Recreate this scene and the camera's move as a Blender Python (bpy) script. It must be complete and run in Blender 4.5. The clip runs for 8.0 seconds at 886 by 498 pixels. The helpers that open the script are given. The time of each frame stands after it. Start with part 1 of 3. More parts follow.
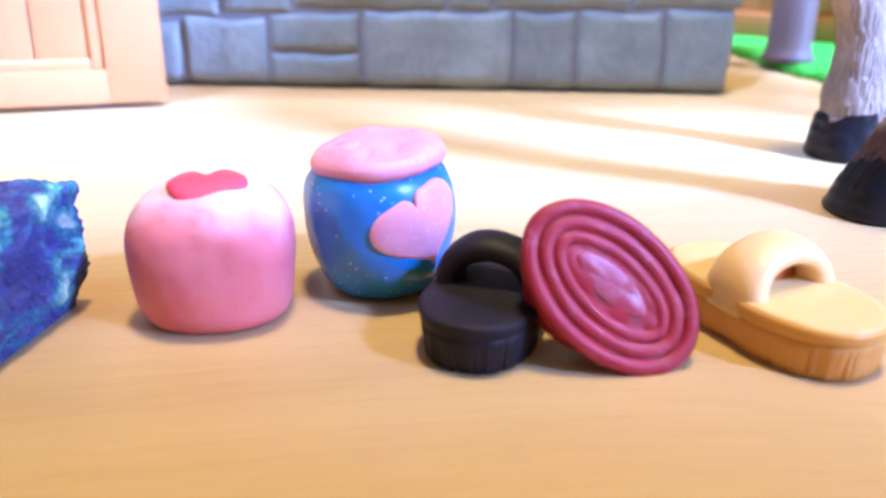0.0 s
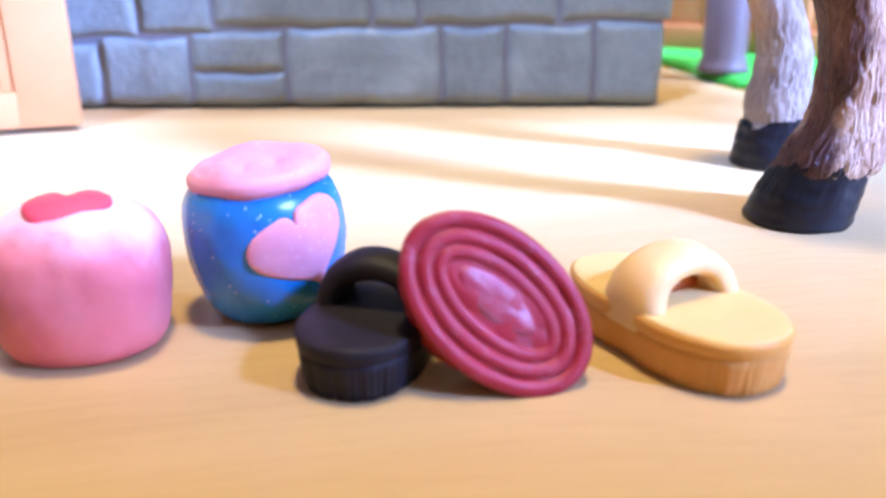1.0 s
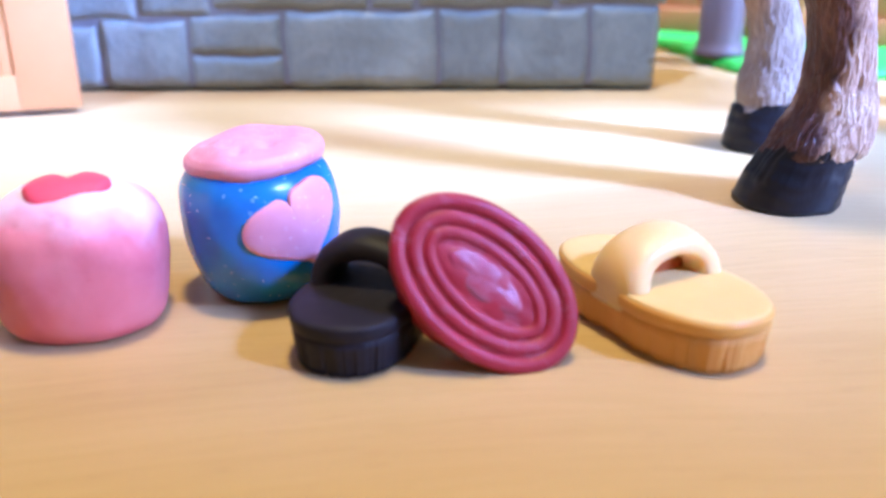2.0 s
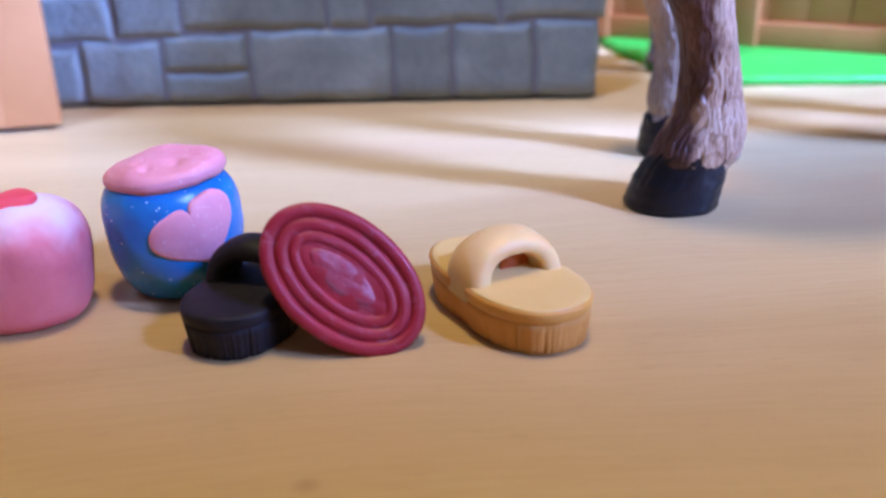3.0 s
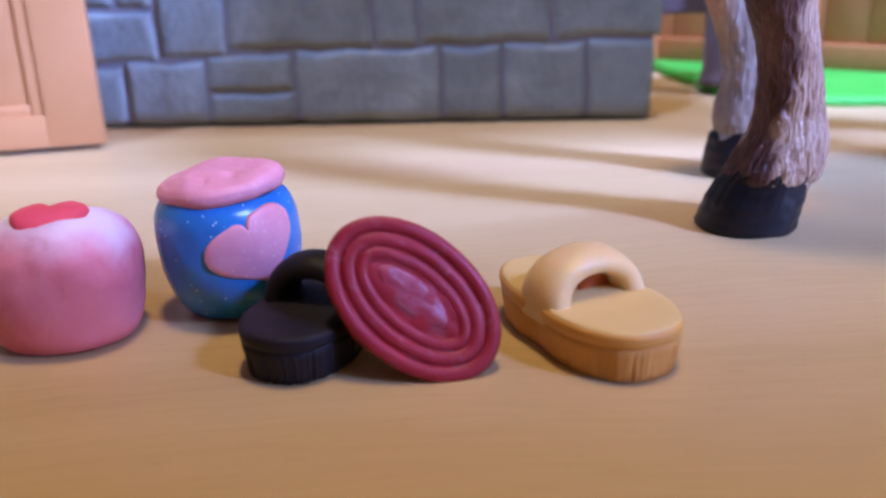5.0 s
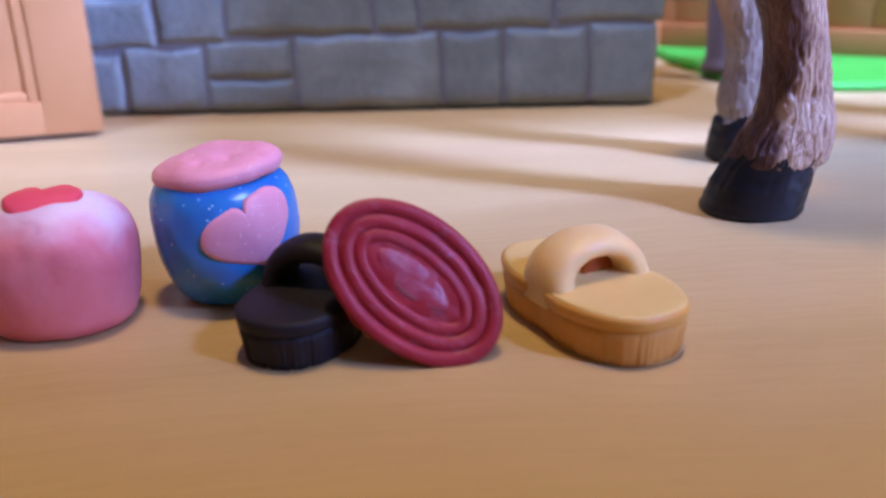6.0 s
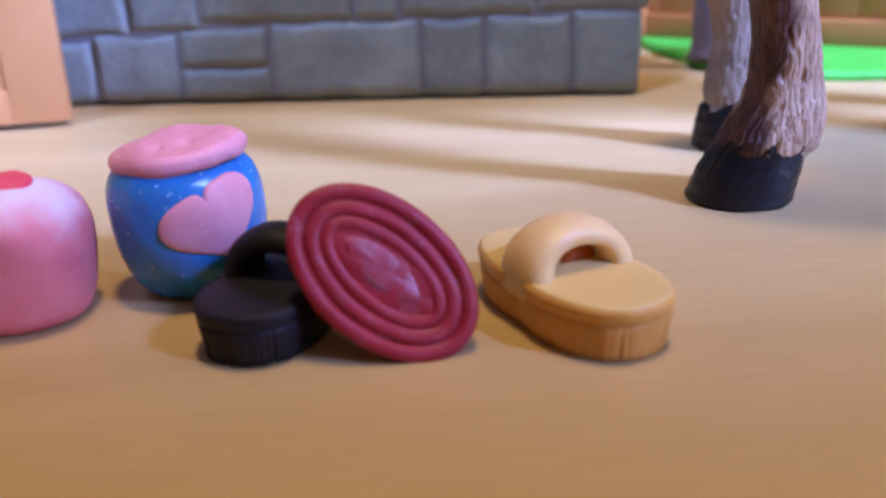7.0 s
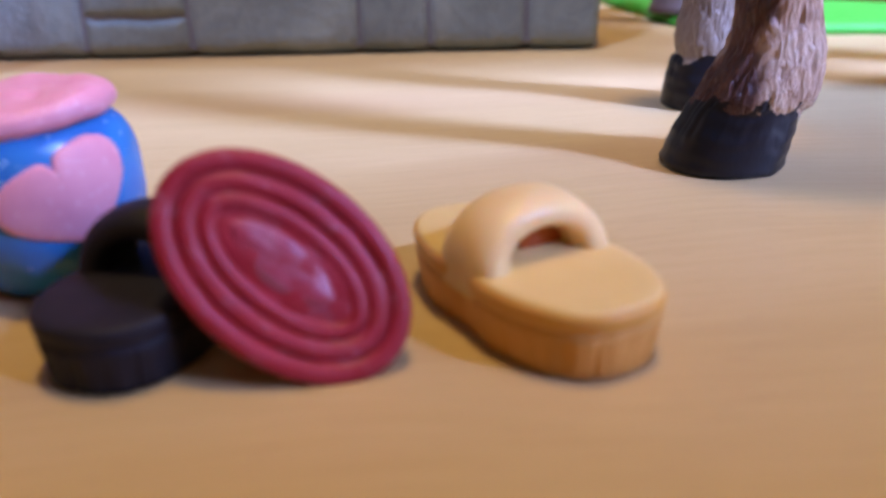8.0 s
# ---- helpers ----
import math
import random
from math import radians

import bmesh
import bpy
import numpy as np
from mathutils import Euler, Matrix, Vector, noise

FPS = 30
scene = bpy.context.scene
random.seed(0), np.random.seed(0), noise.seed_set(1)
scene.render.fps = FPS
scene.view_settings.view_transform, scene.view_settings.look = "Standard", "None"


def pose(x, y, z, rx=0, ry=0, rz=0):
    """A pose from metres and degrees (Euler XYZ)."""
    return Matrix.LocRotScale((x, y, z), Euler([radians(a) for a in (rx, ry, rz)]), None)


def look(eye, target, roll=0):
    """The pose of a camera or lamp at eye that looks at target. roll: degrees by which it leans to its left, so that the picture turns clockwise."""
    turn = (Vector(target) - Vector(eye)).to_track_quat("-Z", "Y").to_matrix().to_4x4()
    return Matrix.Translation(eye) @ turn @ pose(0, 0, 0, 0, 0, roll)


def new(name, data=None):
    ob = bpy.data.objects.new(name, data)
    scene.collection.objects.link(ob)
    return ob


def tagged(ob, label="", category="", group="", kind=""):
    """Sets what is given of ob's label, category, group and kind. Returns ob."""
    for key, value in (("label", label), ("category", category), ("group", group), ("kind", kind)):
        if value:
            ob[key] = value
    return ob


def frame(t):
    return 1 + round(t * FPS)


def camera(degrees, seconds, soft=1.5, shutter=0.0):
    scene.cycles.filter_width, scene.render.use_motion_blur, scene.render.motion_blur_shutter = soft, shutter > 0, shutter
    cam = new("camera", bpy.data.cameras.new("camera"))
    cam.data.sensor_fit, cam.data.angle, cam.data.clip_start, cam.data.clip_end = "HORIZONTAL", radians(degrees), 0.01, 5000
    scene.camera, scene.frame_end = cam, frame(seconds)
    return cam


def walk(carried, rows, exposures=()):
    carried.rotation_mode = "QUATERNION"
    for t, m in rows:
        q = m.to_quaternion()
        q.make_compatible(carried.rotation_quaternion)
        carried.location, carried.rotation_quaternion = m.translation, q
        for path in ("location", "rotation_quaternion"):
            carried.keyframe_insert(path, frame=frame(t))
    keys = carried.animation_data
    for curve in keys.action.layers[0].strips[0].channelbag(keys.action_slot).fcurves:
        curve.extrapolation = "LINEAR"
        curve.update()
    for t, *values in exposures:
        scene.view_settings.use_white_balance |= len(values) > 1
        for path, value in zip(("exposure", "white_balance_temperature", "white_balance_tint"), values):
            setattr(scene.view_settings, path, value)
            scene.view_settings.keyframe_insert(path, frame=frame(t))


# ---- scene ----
# Toy grooming things on a pine board before a toy stable wall. Numbers are centimetres, scaled by CM.
CM = 0.01
cam = camera(54.0, 8.0, soft=2.5, shutter=0.5)
cam.data.dof.use_dof, cam.data.dof.focus_distance, cam.data.dof.aperture_fstop = True, 0.078, 32.0
PATH = [
    (0, (1.973, 0.184, 2.989), (1.723, 5.760, 0.787), 0.36),
    (0.5, (2.219, 0.379, 2.930), (1.968, 5.979, 0.792), -0.75),
    (1, (2.578, 0.547, 2.813), (2.534, 6.184, 0.757), -0.48),
    (1.2, (2.527, 0.585, 2.848), (2.482, 6.203, 0.742), -0.28),
    (2.3, (2.859, 0.103, 2.861), (2.797, 5.682, 0.654), -0.55),
    (2.5, (3.525, -0.172, 2.902), (3.444, 5.392, 0.657), -0.77),
    (3, (3.932, -0.529, 3.201), (3.696, 5.064, 1.043), -1.72),
    (3.5, (3.734, -0.376, 3.144), (3.378, 5.273, 1.152), -2.01),
    (4, (3.563, -0.319, 3.156), (3.158, 5.342, 1.208), -1.60),
    (4.5, (3.551, -0.189, 3.044), (3.138, 5.471, 1.096), -1.79),
    (6, (3.544, -0.028, 2.858), (3.110, 5.606, 0.840), -2.16),
    (6.5, (3.577, 0.206, 2.743), (3.210, 5.839, 0.710), -1.98),
    (7, (3.618, 0.301, 2.680), (3.275, 5.931, 0.635), -1.98),
    (7.5, (3.664, 1.114, 2.451), (3.415, 6.712, 0.306), -1.94),
    (8, (3.700, 1.665, 2.290), (3.682, 7.215, 0.012), -1.38),
]
EXPOSURE = [(0.0, 1.04, 5830, 2), (0.8, 1.06, 5830, 2), (1.2, 0.96, 5780, 1), (2.3, 0.84, 5600, 0), (2.5, 0.66, 5600, 0), (3.0, 0.12, 5730, 6), (3.5, -0.07, 5880, 11),
            (4.5, -0.09, 5970, 13), (6.0, -0.10, 6190, 12), (7.0, -0.10, 6270, 10), (7.5, -0.07, 6540, 9), (8.0, -0.02, 6740, 7)]
walk(cam, [(t, look([CM * c for c in eye], [CM * c for c in aim], roll)) for t, eye, aim, roll in PATH], EXPOSURE)

# ---- light: a dim warm room, its ceiling lamp, and a cool desk lamp low to the right ----
world = bpy.data.worlds.new("room_air")
scene.world = world
world.use_nodes = True
world.node_tree.nodes["Background"].inputs["Color"].default_value = (1.0, 0.90, 0.86, 1)
world.node_tree.nodes["Background"].inputs["Strength"].default_value = 0.08


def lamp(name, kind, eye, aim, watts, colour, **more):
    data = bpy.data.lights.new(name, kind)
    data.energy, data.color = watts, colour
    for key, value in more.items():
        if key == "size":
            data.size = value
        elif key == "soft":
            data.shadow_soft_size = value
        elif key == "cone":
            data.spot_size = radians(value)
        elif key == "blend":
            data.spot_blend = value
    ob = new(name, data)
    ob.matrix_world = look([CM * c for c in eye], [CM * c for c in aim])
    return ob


lamp("ceiling_lamp", "AREA", (9, 9, 139), (2, 6, 0), 11.9, (1.0, 0.735, 0.40), size=0.14)
lamp("window_light", "AREA", (124, -34, 33), (2, 8, 0), 6.4, (0.50, 0.60, 1.0), size=0.7)
# added unseen cool spot: fills the back of the board and the wall's left
lamp("cool_fill_spot", "SPOT", (-22, -30, 100), (0, 34.5, 0), 64.0, (0.31, 0.43, 1.0), soft=0.03, cone=24.2, blend=0.2)
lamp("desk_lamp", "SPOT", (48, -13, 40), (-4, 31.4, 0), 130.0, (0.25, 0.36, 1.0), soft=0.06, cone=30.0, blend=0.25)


# ---- materials ----
def material(name):
    m = bpy.data.materials.new(name)
    m.use_nodes = True
    nodes, links = m.node_tree.nodes, m.node_tree.links
    return m, nodes, links, nodes["Principled BSDF"]


def put(nodes, kind, **values):
    n = nodes.new(kind)
    for key, value in values.items():
        n.inputs[key.replace("_", " ")].default_value = value
    return n


def ramp(nodes, links, source, stops):
    r = nodes.new("ShaderNodeValToRGB")
    while len(r.color_ramp.elements) < len(stops):
        r.color_ramp.elements.new(0.5)
    for e, (at, c) in zip(r.color_ramp.elements, stops):
        e.position, e.color = at, (*c, 1)
    links.new(source, r.inputs["Fac"])
    return r


def coords(nodes, links, scale=(1, 1, 1), turn=(0, 0, 0)):
    tc = nodes.new("ShaderNodeTexCoord")
    mp = nodes.new("ShaderNodeMapping")
    mp.inputs["Scale"].default_value = scale
    mp.inputs["Rotation"].default_value = [radians(a) for a in turn]
    links.new(tc.outputs["Object"], mp.inputs["Vector"])
    return mp.outputs["Vector"]


def clay(name, low, high, rough=0.5, grain=900.0, bump=0.15, spec=0.4, subsurface=0.0, coat=0.0):
    """Mottled matt or glossy modelling material: two scales of noise in colour, fine noise in relief."""
    m, nodes, links, b = material(name)
    v = coords(nodes, links)
    big = put(nodes, "ShaderNodeTexNoise", Scale=grain * 0.2, Detail=4.0)
    fine = put(nodes, "ShaderNodeTexNoise", Scale=grain, Detail=6.0)
    links.new(v, big.inputs["Vector"])
    links.new(v, fine.inputs["Vector"])
    mix = nodes.new("ShaderNodeMath")
    mix.operation = "MULTIPLY_ADD"
    mix.inputs[1].default_value = 0.35
    links.new(fine.outputs["Fac"], mix.inputs[0])
    half = nodes.new("ShaderNodeMath")
    half.operation = "MULTIPLY"
    half.inputs[1].default_value = 0.65
    links.new(big.outputs["Fac"], half.inputs[0])
    links.new(half.outputs[0], mix.inputs[2])
    r = ramp(nodes, links, mix.outputs[0], [(0.32, low), (0.68, high)])
    links.new(r.outputs["Color"], b.inputs["Base Color"])
    bp = put(nodes, "ShaderNodeBump", Strength=bump, Distance=0.0004)
    links.new(mix.outputs[0], bp.inputs["Height"])
    links.new(bp.outputs["Normal"], b.inputs["Normal"])
    b.inputs["Roughness"].default_value = rough
    b.inputs["Specular IOR Level"].default_value = spec
    b.inputs["Coat Weight"].default_value = coat
    b.inputs["Coat Roughness"].default_value = 0.25
    if subsurface:
        b.inputs["Subsurface Weight"].default_value = subsurface
        b.inputs["Subsurface Radius"].default_value = (0.0025, 0.0012, 0.0008)
        b.inputs["Subsurface Scale"].default_value = 1.0
    return m


def pine():
    m, nodes, links, b = material("varnished_pine")
    v = coords(nodes, links, (1, 1, 1), (0, 0, -8))
    warp = put(nodes, "ShaderNodeTexNoise", Scale=9.0, Detail=2.0)
    links.new(v, warp.inputs["Vector"])
    bent = nodes.new("ShaderNodeVectorMath")
    bent.operation = "MULTIPLY_ADD"
    bent.inputs[1].default_value = (0.0, 0.035, 0.0)
    links.new(warp.outputs["Color"], bent.inputs[0])
    links.new(v, bent.inputs[2])
    squeeze = nodes.new("ShaderNodeMapping")
    squeeze.inputs["Scale"].default_value = (4.0, 60.0, 1.0)
    links.new(bent.outputs[0], squeeze.inputs["Vector"])
    grain = put(nodes, "ShaderNodeTexNoise", Scale=1.0, Detail=5.0, Roughness=0.55)
    links.new(squeeze.outputs[0], grain.inputs["Vector"])
    thin = nodes.new("ShaderNodeMapping")
    thin.inputs["Scale"].default_value = (110.0, 1700.0, 1.0)
    links.new(bent.outputs[0], thin.inputs["Vector"])
    pores = put(nodes, "ShaderNodeTexNoise", Scale=1.0, Detail=3.0)
    links.new(thin.outputs[0], pores.inputs["Vector"])
    both = nodes.new("ShaderNodeMath")
    both.operation = "MULTIPLY_ADD"
    both.inputs[1].default_value = 0.36
    links.new(pores.outputs["Fac"], both.inputs[0])
    links.new(grain.outputs["Fac"], both.inputs[2])
    rings = nodes.new("ShaderNodeMath")
    rings.operation = "MULTIPLY"
    rings.inputs[1].default_value = 9.0
    links.new(grain.outputs["Fac"], rings.inputs[0])
    fold = nodes.new("ShaderNodeMath")
    fold.operation = "PINGPONG"
    fold.inputs[1].default_value = 0.5
    links.new(rings.outputs[0], fold.inputs[0])
    lines = nodes.new("ShaderNodeMapRange")
    lines.inputs["From Max"].default_value = 0.10
    lines.inputs["To Min"].default_value = -0.06
    lines.inputs["To Max"].default_value = 0.0
    links.new(fold.outputs[0], lines.inputs["Value"])
    lined = nodes.new("ShaderNodeMath")
    links.new(both.outputs[0], lined.inputs[0])
    links.new(lines.outputs[0], lined.inputs[1])
    r = ramp(nodes, links, lined.outputs[0], [(0.44, (0.455, 0.306, 0.124)), (0.67, (0.52, 0.360, 0.154)), (0.90, (0.57, 0.406, 0.188))])
    # short dark pores along the grain
    dash = nodes.new("ShaderNodeMapping")
    dash.inputs["Scale"].default_value = (330.0, 3000.0, 1.0)
    links.new(bent.outputs[0], dash.inputs["Vector"])
    nicks = put(nodes, "ShaderNodeTexNoise", Scale=1.0, Detail=2.0)
    links.new(dash.outputs[0], nicks.inputs["Vector"])
    deep = nodes.new("ShaderNodeMapRange")
    deep.inputs["From Min"].default_value = 0.62
    deep.inputs["From Max"].default_value = 0.72
    deep.inputs["To Max"].default_value = 0.28
    links.new(nicks.outputs["Fac"], deep.inputs["Value"])
    nicked = nodes.new("ShaderNodeMix")
    nicked.data_type = "RGBA"
    nicked.inputs["B"].default_value = (0.33, 0.19, 0.09, 1)
    links.new(deep.outputs[0], nicked.inputs["Factor"])
    links.new(r.outputs["Color"], nicked.inputs["A"])
    # broad soft bands of darker late wood that sweep across the board
    wide = nodes.new("ShaderNodeMapping")
    wide.inputs["Scale"].default_value = (6.5, 34.0, 1.0)
    wide.inputs["Rotation"].default_value = (0, 0, radians(-9))
    links.new(bent.outputs[0], wide.inputs["Vector"])
    sweep = put(nodes, "ShaderNodeTexNoise", Scale=1.0, Detail=2.0, Distortion=0.5)
    links.new(wide.outputs[0], sweep.inputs["Vector"])
    late = nodes.new("ShaderNodeMapRange")
    late.inputs["From Min"].default_value = 0.47
    late.inputs["From Max"].default_value = 0.66
    late.inputs["To Max"].default_value = 0.85
    links.new(sweep.outputs["Fac"], late.inputs["Value"])
    banded = nodes.new("ShaderNodeMix")
    banded.data_type = "RGBA"
    banded.inputs["B"].default_value = (0.41, 0.245, 0.10, 1)
    links.new(late.outputs[0], banded.inputs["Factor"])
    links.new(nicked.outputs["Result"], banded.inputs["A"])
    cell = put(nodes, "ShaderNodeTexVoronoi", Scale=75.0)
    links.new(bent.outputs[0], cell.inputs["Vector"])
    pick = nodes.new("ShaderNodeSeparateColor")
    links.new(cell.outputs["Color"], pick.inputs[0])
    size = nodes.new("ShaderNodeMapRange")
    size.inputs["From Min"].default_value = 0.55
    size.inputs["To Max"].default_value = 0.055
    links.new(pick.outputs[0], size.inputs["Value"])
    inside = nodes.new("ShaderNodeMath")
    inside.operation = "LESS_THAN"
    links.new(cell.outputs["Distance"], inside.inputs[0])
    links.new(size.outputs[0], inside.inputs[1])
    soft = nodes.new("ShaderNodeMath")
    soft.operation = "MULTIPLY"
    soft.inputs[1].default_value = 0.4
    links.new(inside.outputs[0], soft.inputs[0])
    fleck = nodes.new("ShaderNodeMix")
    fleck.data_type = "RGBA"
    fleck.inputs["B"].default_value = (0.22, 0.12, 0.06, 1)
    links.new(soft.outputs[0], fleck.inputs["Factor"])
    links.new(banded.outputs["Result"], fleck.inputs["A"])
    tc = nodes.new("ShaderNodeTexCoord")
    away = nodes.new("ShaderNodeVectorMath")
    away.operation = "DISTANCE"
    away.inputs[1].default_value = (0.0288, 0.0383, 0.0)
    links.new(tc.outputs["Object"], away.inputs[0])
    spot = nodes.new("ShaderNodeMapRange")
    spot.inputs["From Min"].default_value = 0.0003
    spot.inputs["From Max"].default_value = 0.0011
    spot.inputs["To Min"].default_value = 0.35
    spot.inputs["To Max"].default_value = 0.0
    links.new(away.outputs["Value"], spot.inputs["Value"])
    knot = nodes.new("ShaderNodeMix")
    knot.data_type = "RGBA"
    knot.inputs["B"].default_value = (0.24, 0.13, 0.06, 1)
    links.new(spot.outputs[0], knot.inputs["Factor"])
    links.new(fleck.outputs["Result"], knot.inputs["A"])
    links.new(knot.outputs["Result"], b.inputs["Base Color"])
    bp = put(nodes, "ShaderNodeBump", Strength=0.12, Distance=0.0003)
    links.new(pores.outputs["Fac"], bp.inputs["Height"])
    links.new(bp.outputs["Normal"], b.inputs["Normal"])
    b.inputs["Roughness"].default_value = 0.42
    b.inputs["Specular IOR Level"].default_value = 0.45
    return m


def coat_hair():
    """Painted toy horse: black hooves below, brown and grey brushed hair above, by height in the object."""
    m, nodes, links, b = material("painted_horse")
    tc = nodes.new("ShaderNodeTexCoord")
    sep = nodes.new("ShaderNodeSeparateXYZ")
    links.new(tc.outputs["Object"], sep.inputs[0])
    streak = nodes.new("ShaderNodeMapping")
    streak.inputs["Scale"].default_value = (2600.0, 2600.0, 520.0)
    links.new(tc.outputs["Object"], streak.inputs["Vector"])
    hair = put(nodes, "ShaderNodeTexNoise", Scale=1.0, Detail=4.0, Distortion=0.6)
    links.new(streak.outputs[0], hair.inputs["Vector"])
    patch = put(nodes, "ShaderNodeTexNoise", Scale=210.0, Detail=4.0)
    links.new(tc.outputs["Object"], patch.inputs["Vector"])
    blend = nodes.new("ShaderNodeMath")
    blend.operation = "MULTIPLY_ADD"
    blend.inputs[1].default_value = 0.55
    links.new(hair.outputs["Fac"], blend.inputs[0])
    scaled = nodes.new("ShaderNodeMath")
    scaled.operation = "MULTIPLY"
    scaled.inputs[1].default_value = 0.5
    links.new(patch.outputs["Fac"], scaled.inputs[0])
    links.new(scaled.outputs[0], blend.inputs[2])
    fur = ramp(nodes, links, blend.outputs[0], [(0.38, (0.045, 0.018, 0.012)), (0.52, (0.092, 0.038, 0.025)), (0.66, (0.16, 0.075, 0.052))])
    # brown towards -X, grey towards +X: partly paint, partly painted-in shade and lamplight
    front = nodes.new("ShaderNodeMath")
    front.operation = "MULTIPLY_ADD"
    front.inputs[1].default_value = 0.004
    links.new(patch.outputs["Fac"], front.inputs[0])
    slant = nodes.new("ShaderNodeMath")
    slant.operation = "MULTIPLY_ADD"
    slant.inputs[1].default_value = 0.35
    links.new(sep.outputs["Y"], slant.inputs[0])
    links.new(sep.outputs["X"], slant.inputs[2])
    foot = nodes.new("ShaderNodeMapRange")
    foot.inputs["From Min"].default_value = 0.006
    foot.inputs["From Max"].default_value = 0.017
    foot.inputs["To Min"].default_value = 0.0022
    foot.inputs["To Max"].default_value = 0.0
    links.new(sep.outputs["Z"], foot.inputs["Value"])
    round_foot = nodes.new("ShaderNodeMath")
    links.new(slant.outputs[0], round_foot.inputs[0])
    links.new(foot.outputs[0], round_foot.inputs[1])
    links.new(round_foot.outputs[0], front.inputs[2])
    where = nodes.new("ShaderNodeMapRange")
    where.inputs["From Min"].default_value = 0.0962
    where.inputs["From Max"].default_value = 0.0974
    links.new(front.outputs[0], where.inputs["Value"])
    grey = ramp(nodes, links, blend.outputs[0], [(0.36, (0.25, 0.13, 0.075)), (0.52, (0.45, 0.27, 0.16)), (0.68, (0.58, 0.41, 0.26))])
    coat = nodes.new("ShaderNodeMix")
    coat.data_type = "RGBA"
    links.new(where.outputs[0], coat.inputs["Factor"])
    links.new(fur.outputs["Color"], coat.inputs["A"])
    links.new(grey.outputs["Color"], coat.inputs["B"])
    pale = nodes.new("ShaderNodeMapRange")
    pale.inputs["From Min"].default_value = 0.1035
    pale.inputs["From Max"].default_value = 0.1055
    links.new(front.outputs[0], pale.inputs["Value"])
    white = ramp(nodes, links, blend.outputs[0], [(0.36, (0.17, 0.11, 0.072)), (0.52, (0.265, 0.19, 0.13)), (0.68, (0.38, 0.295, 0.215))])
    hide = nodes.new("ShaderNodeMix")
    hide.data_type = "RGBA"
    links.new(pale.outputs[0], hide.inputs["Factor"])
    links.new(coat.outputs["Result"], hide.inputs["A"])
    links.new(white.outputs["Color"], hide.inputs["B"])
    ragged = put(nodes, "ShaderNodeTexNoise", Scale=430.0, Detail=4.0)
    links.new(tc.outputs["Object"], ragged.inputs["Vector"])
    edge = nodes.new("ShaderNodeMath")
    edge.operation = "MULTIPLY_ADD"
    edge.inputs[1].default_value = 0.0065
    links.new(ragged.outputs["Fac"], edge.inputs[0])
    links.new(sep.outputs["Z"], edge.inputs[2])
    step = nodes.new("ShaderNodeMapRange")
    step.inputs["From Min"].default_value = 0.0091
    step.inputs["From Max"].default_value = 0.0093
    links.new(edge.outputs[0], step.inputs["Value"])
    hoof = ramp(nodes, links, patch.outputs["Fac"], [(0.3, (0.004, 0.004, 0.005)), (0.7, (0.011, 0.010, 0.012))])
    mix = nodes.new("ShaderNodeMix")
    mix.data_type = "RGBA"
    links.new(step.outputs[0], mix.inputs["Factor"])
    links.new(hoof.outputs["Color"], mix.inputs["A"])
    links.new(hide.outputs["Result"], mix.inputs["B"])
    links.new(mix.outputs["Result"], b.inputs["Base Color"])
    depth = nodes.new("ShaderNodeMath")
    depth.operation = "MULTIPLY_ADD"
    depth.inputs[1].default_value = 0.9
    depth.inputs[2].default_value = 0.1
    links.new(step.outputs[0], depth.inputs[0])
    bp = put(nodes, "ShaderNodeBump", Distance=0.00045)
    links.new(depth.outputs[0], bp.inputs["Strength"])
    links.new(hair.outputs["Fac"], bp.inputs["Height"])
    links.new(bp.outputs["Normal"], b.inputs["Normal"])
    b.inputs["Roughness"].default_value = 0.36
    b.inputs["Specular IOR Level"].default_value = 0.3
    return m


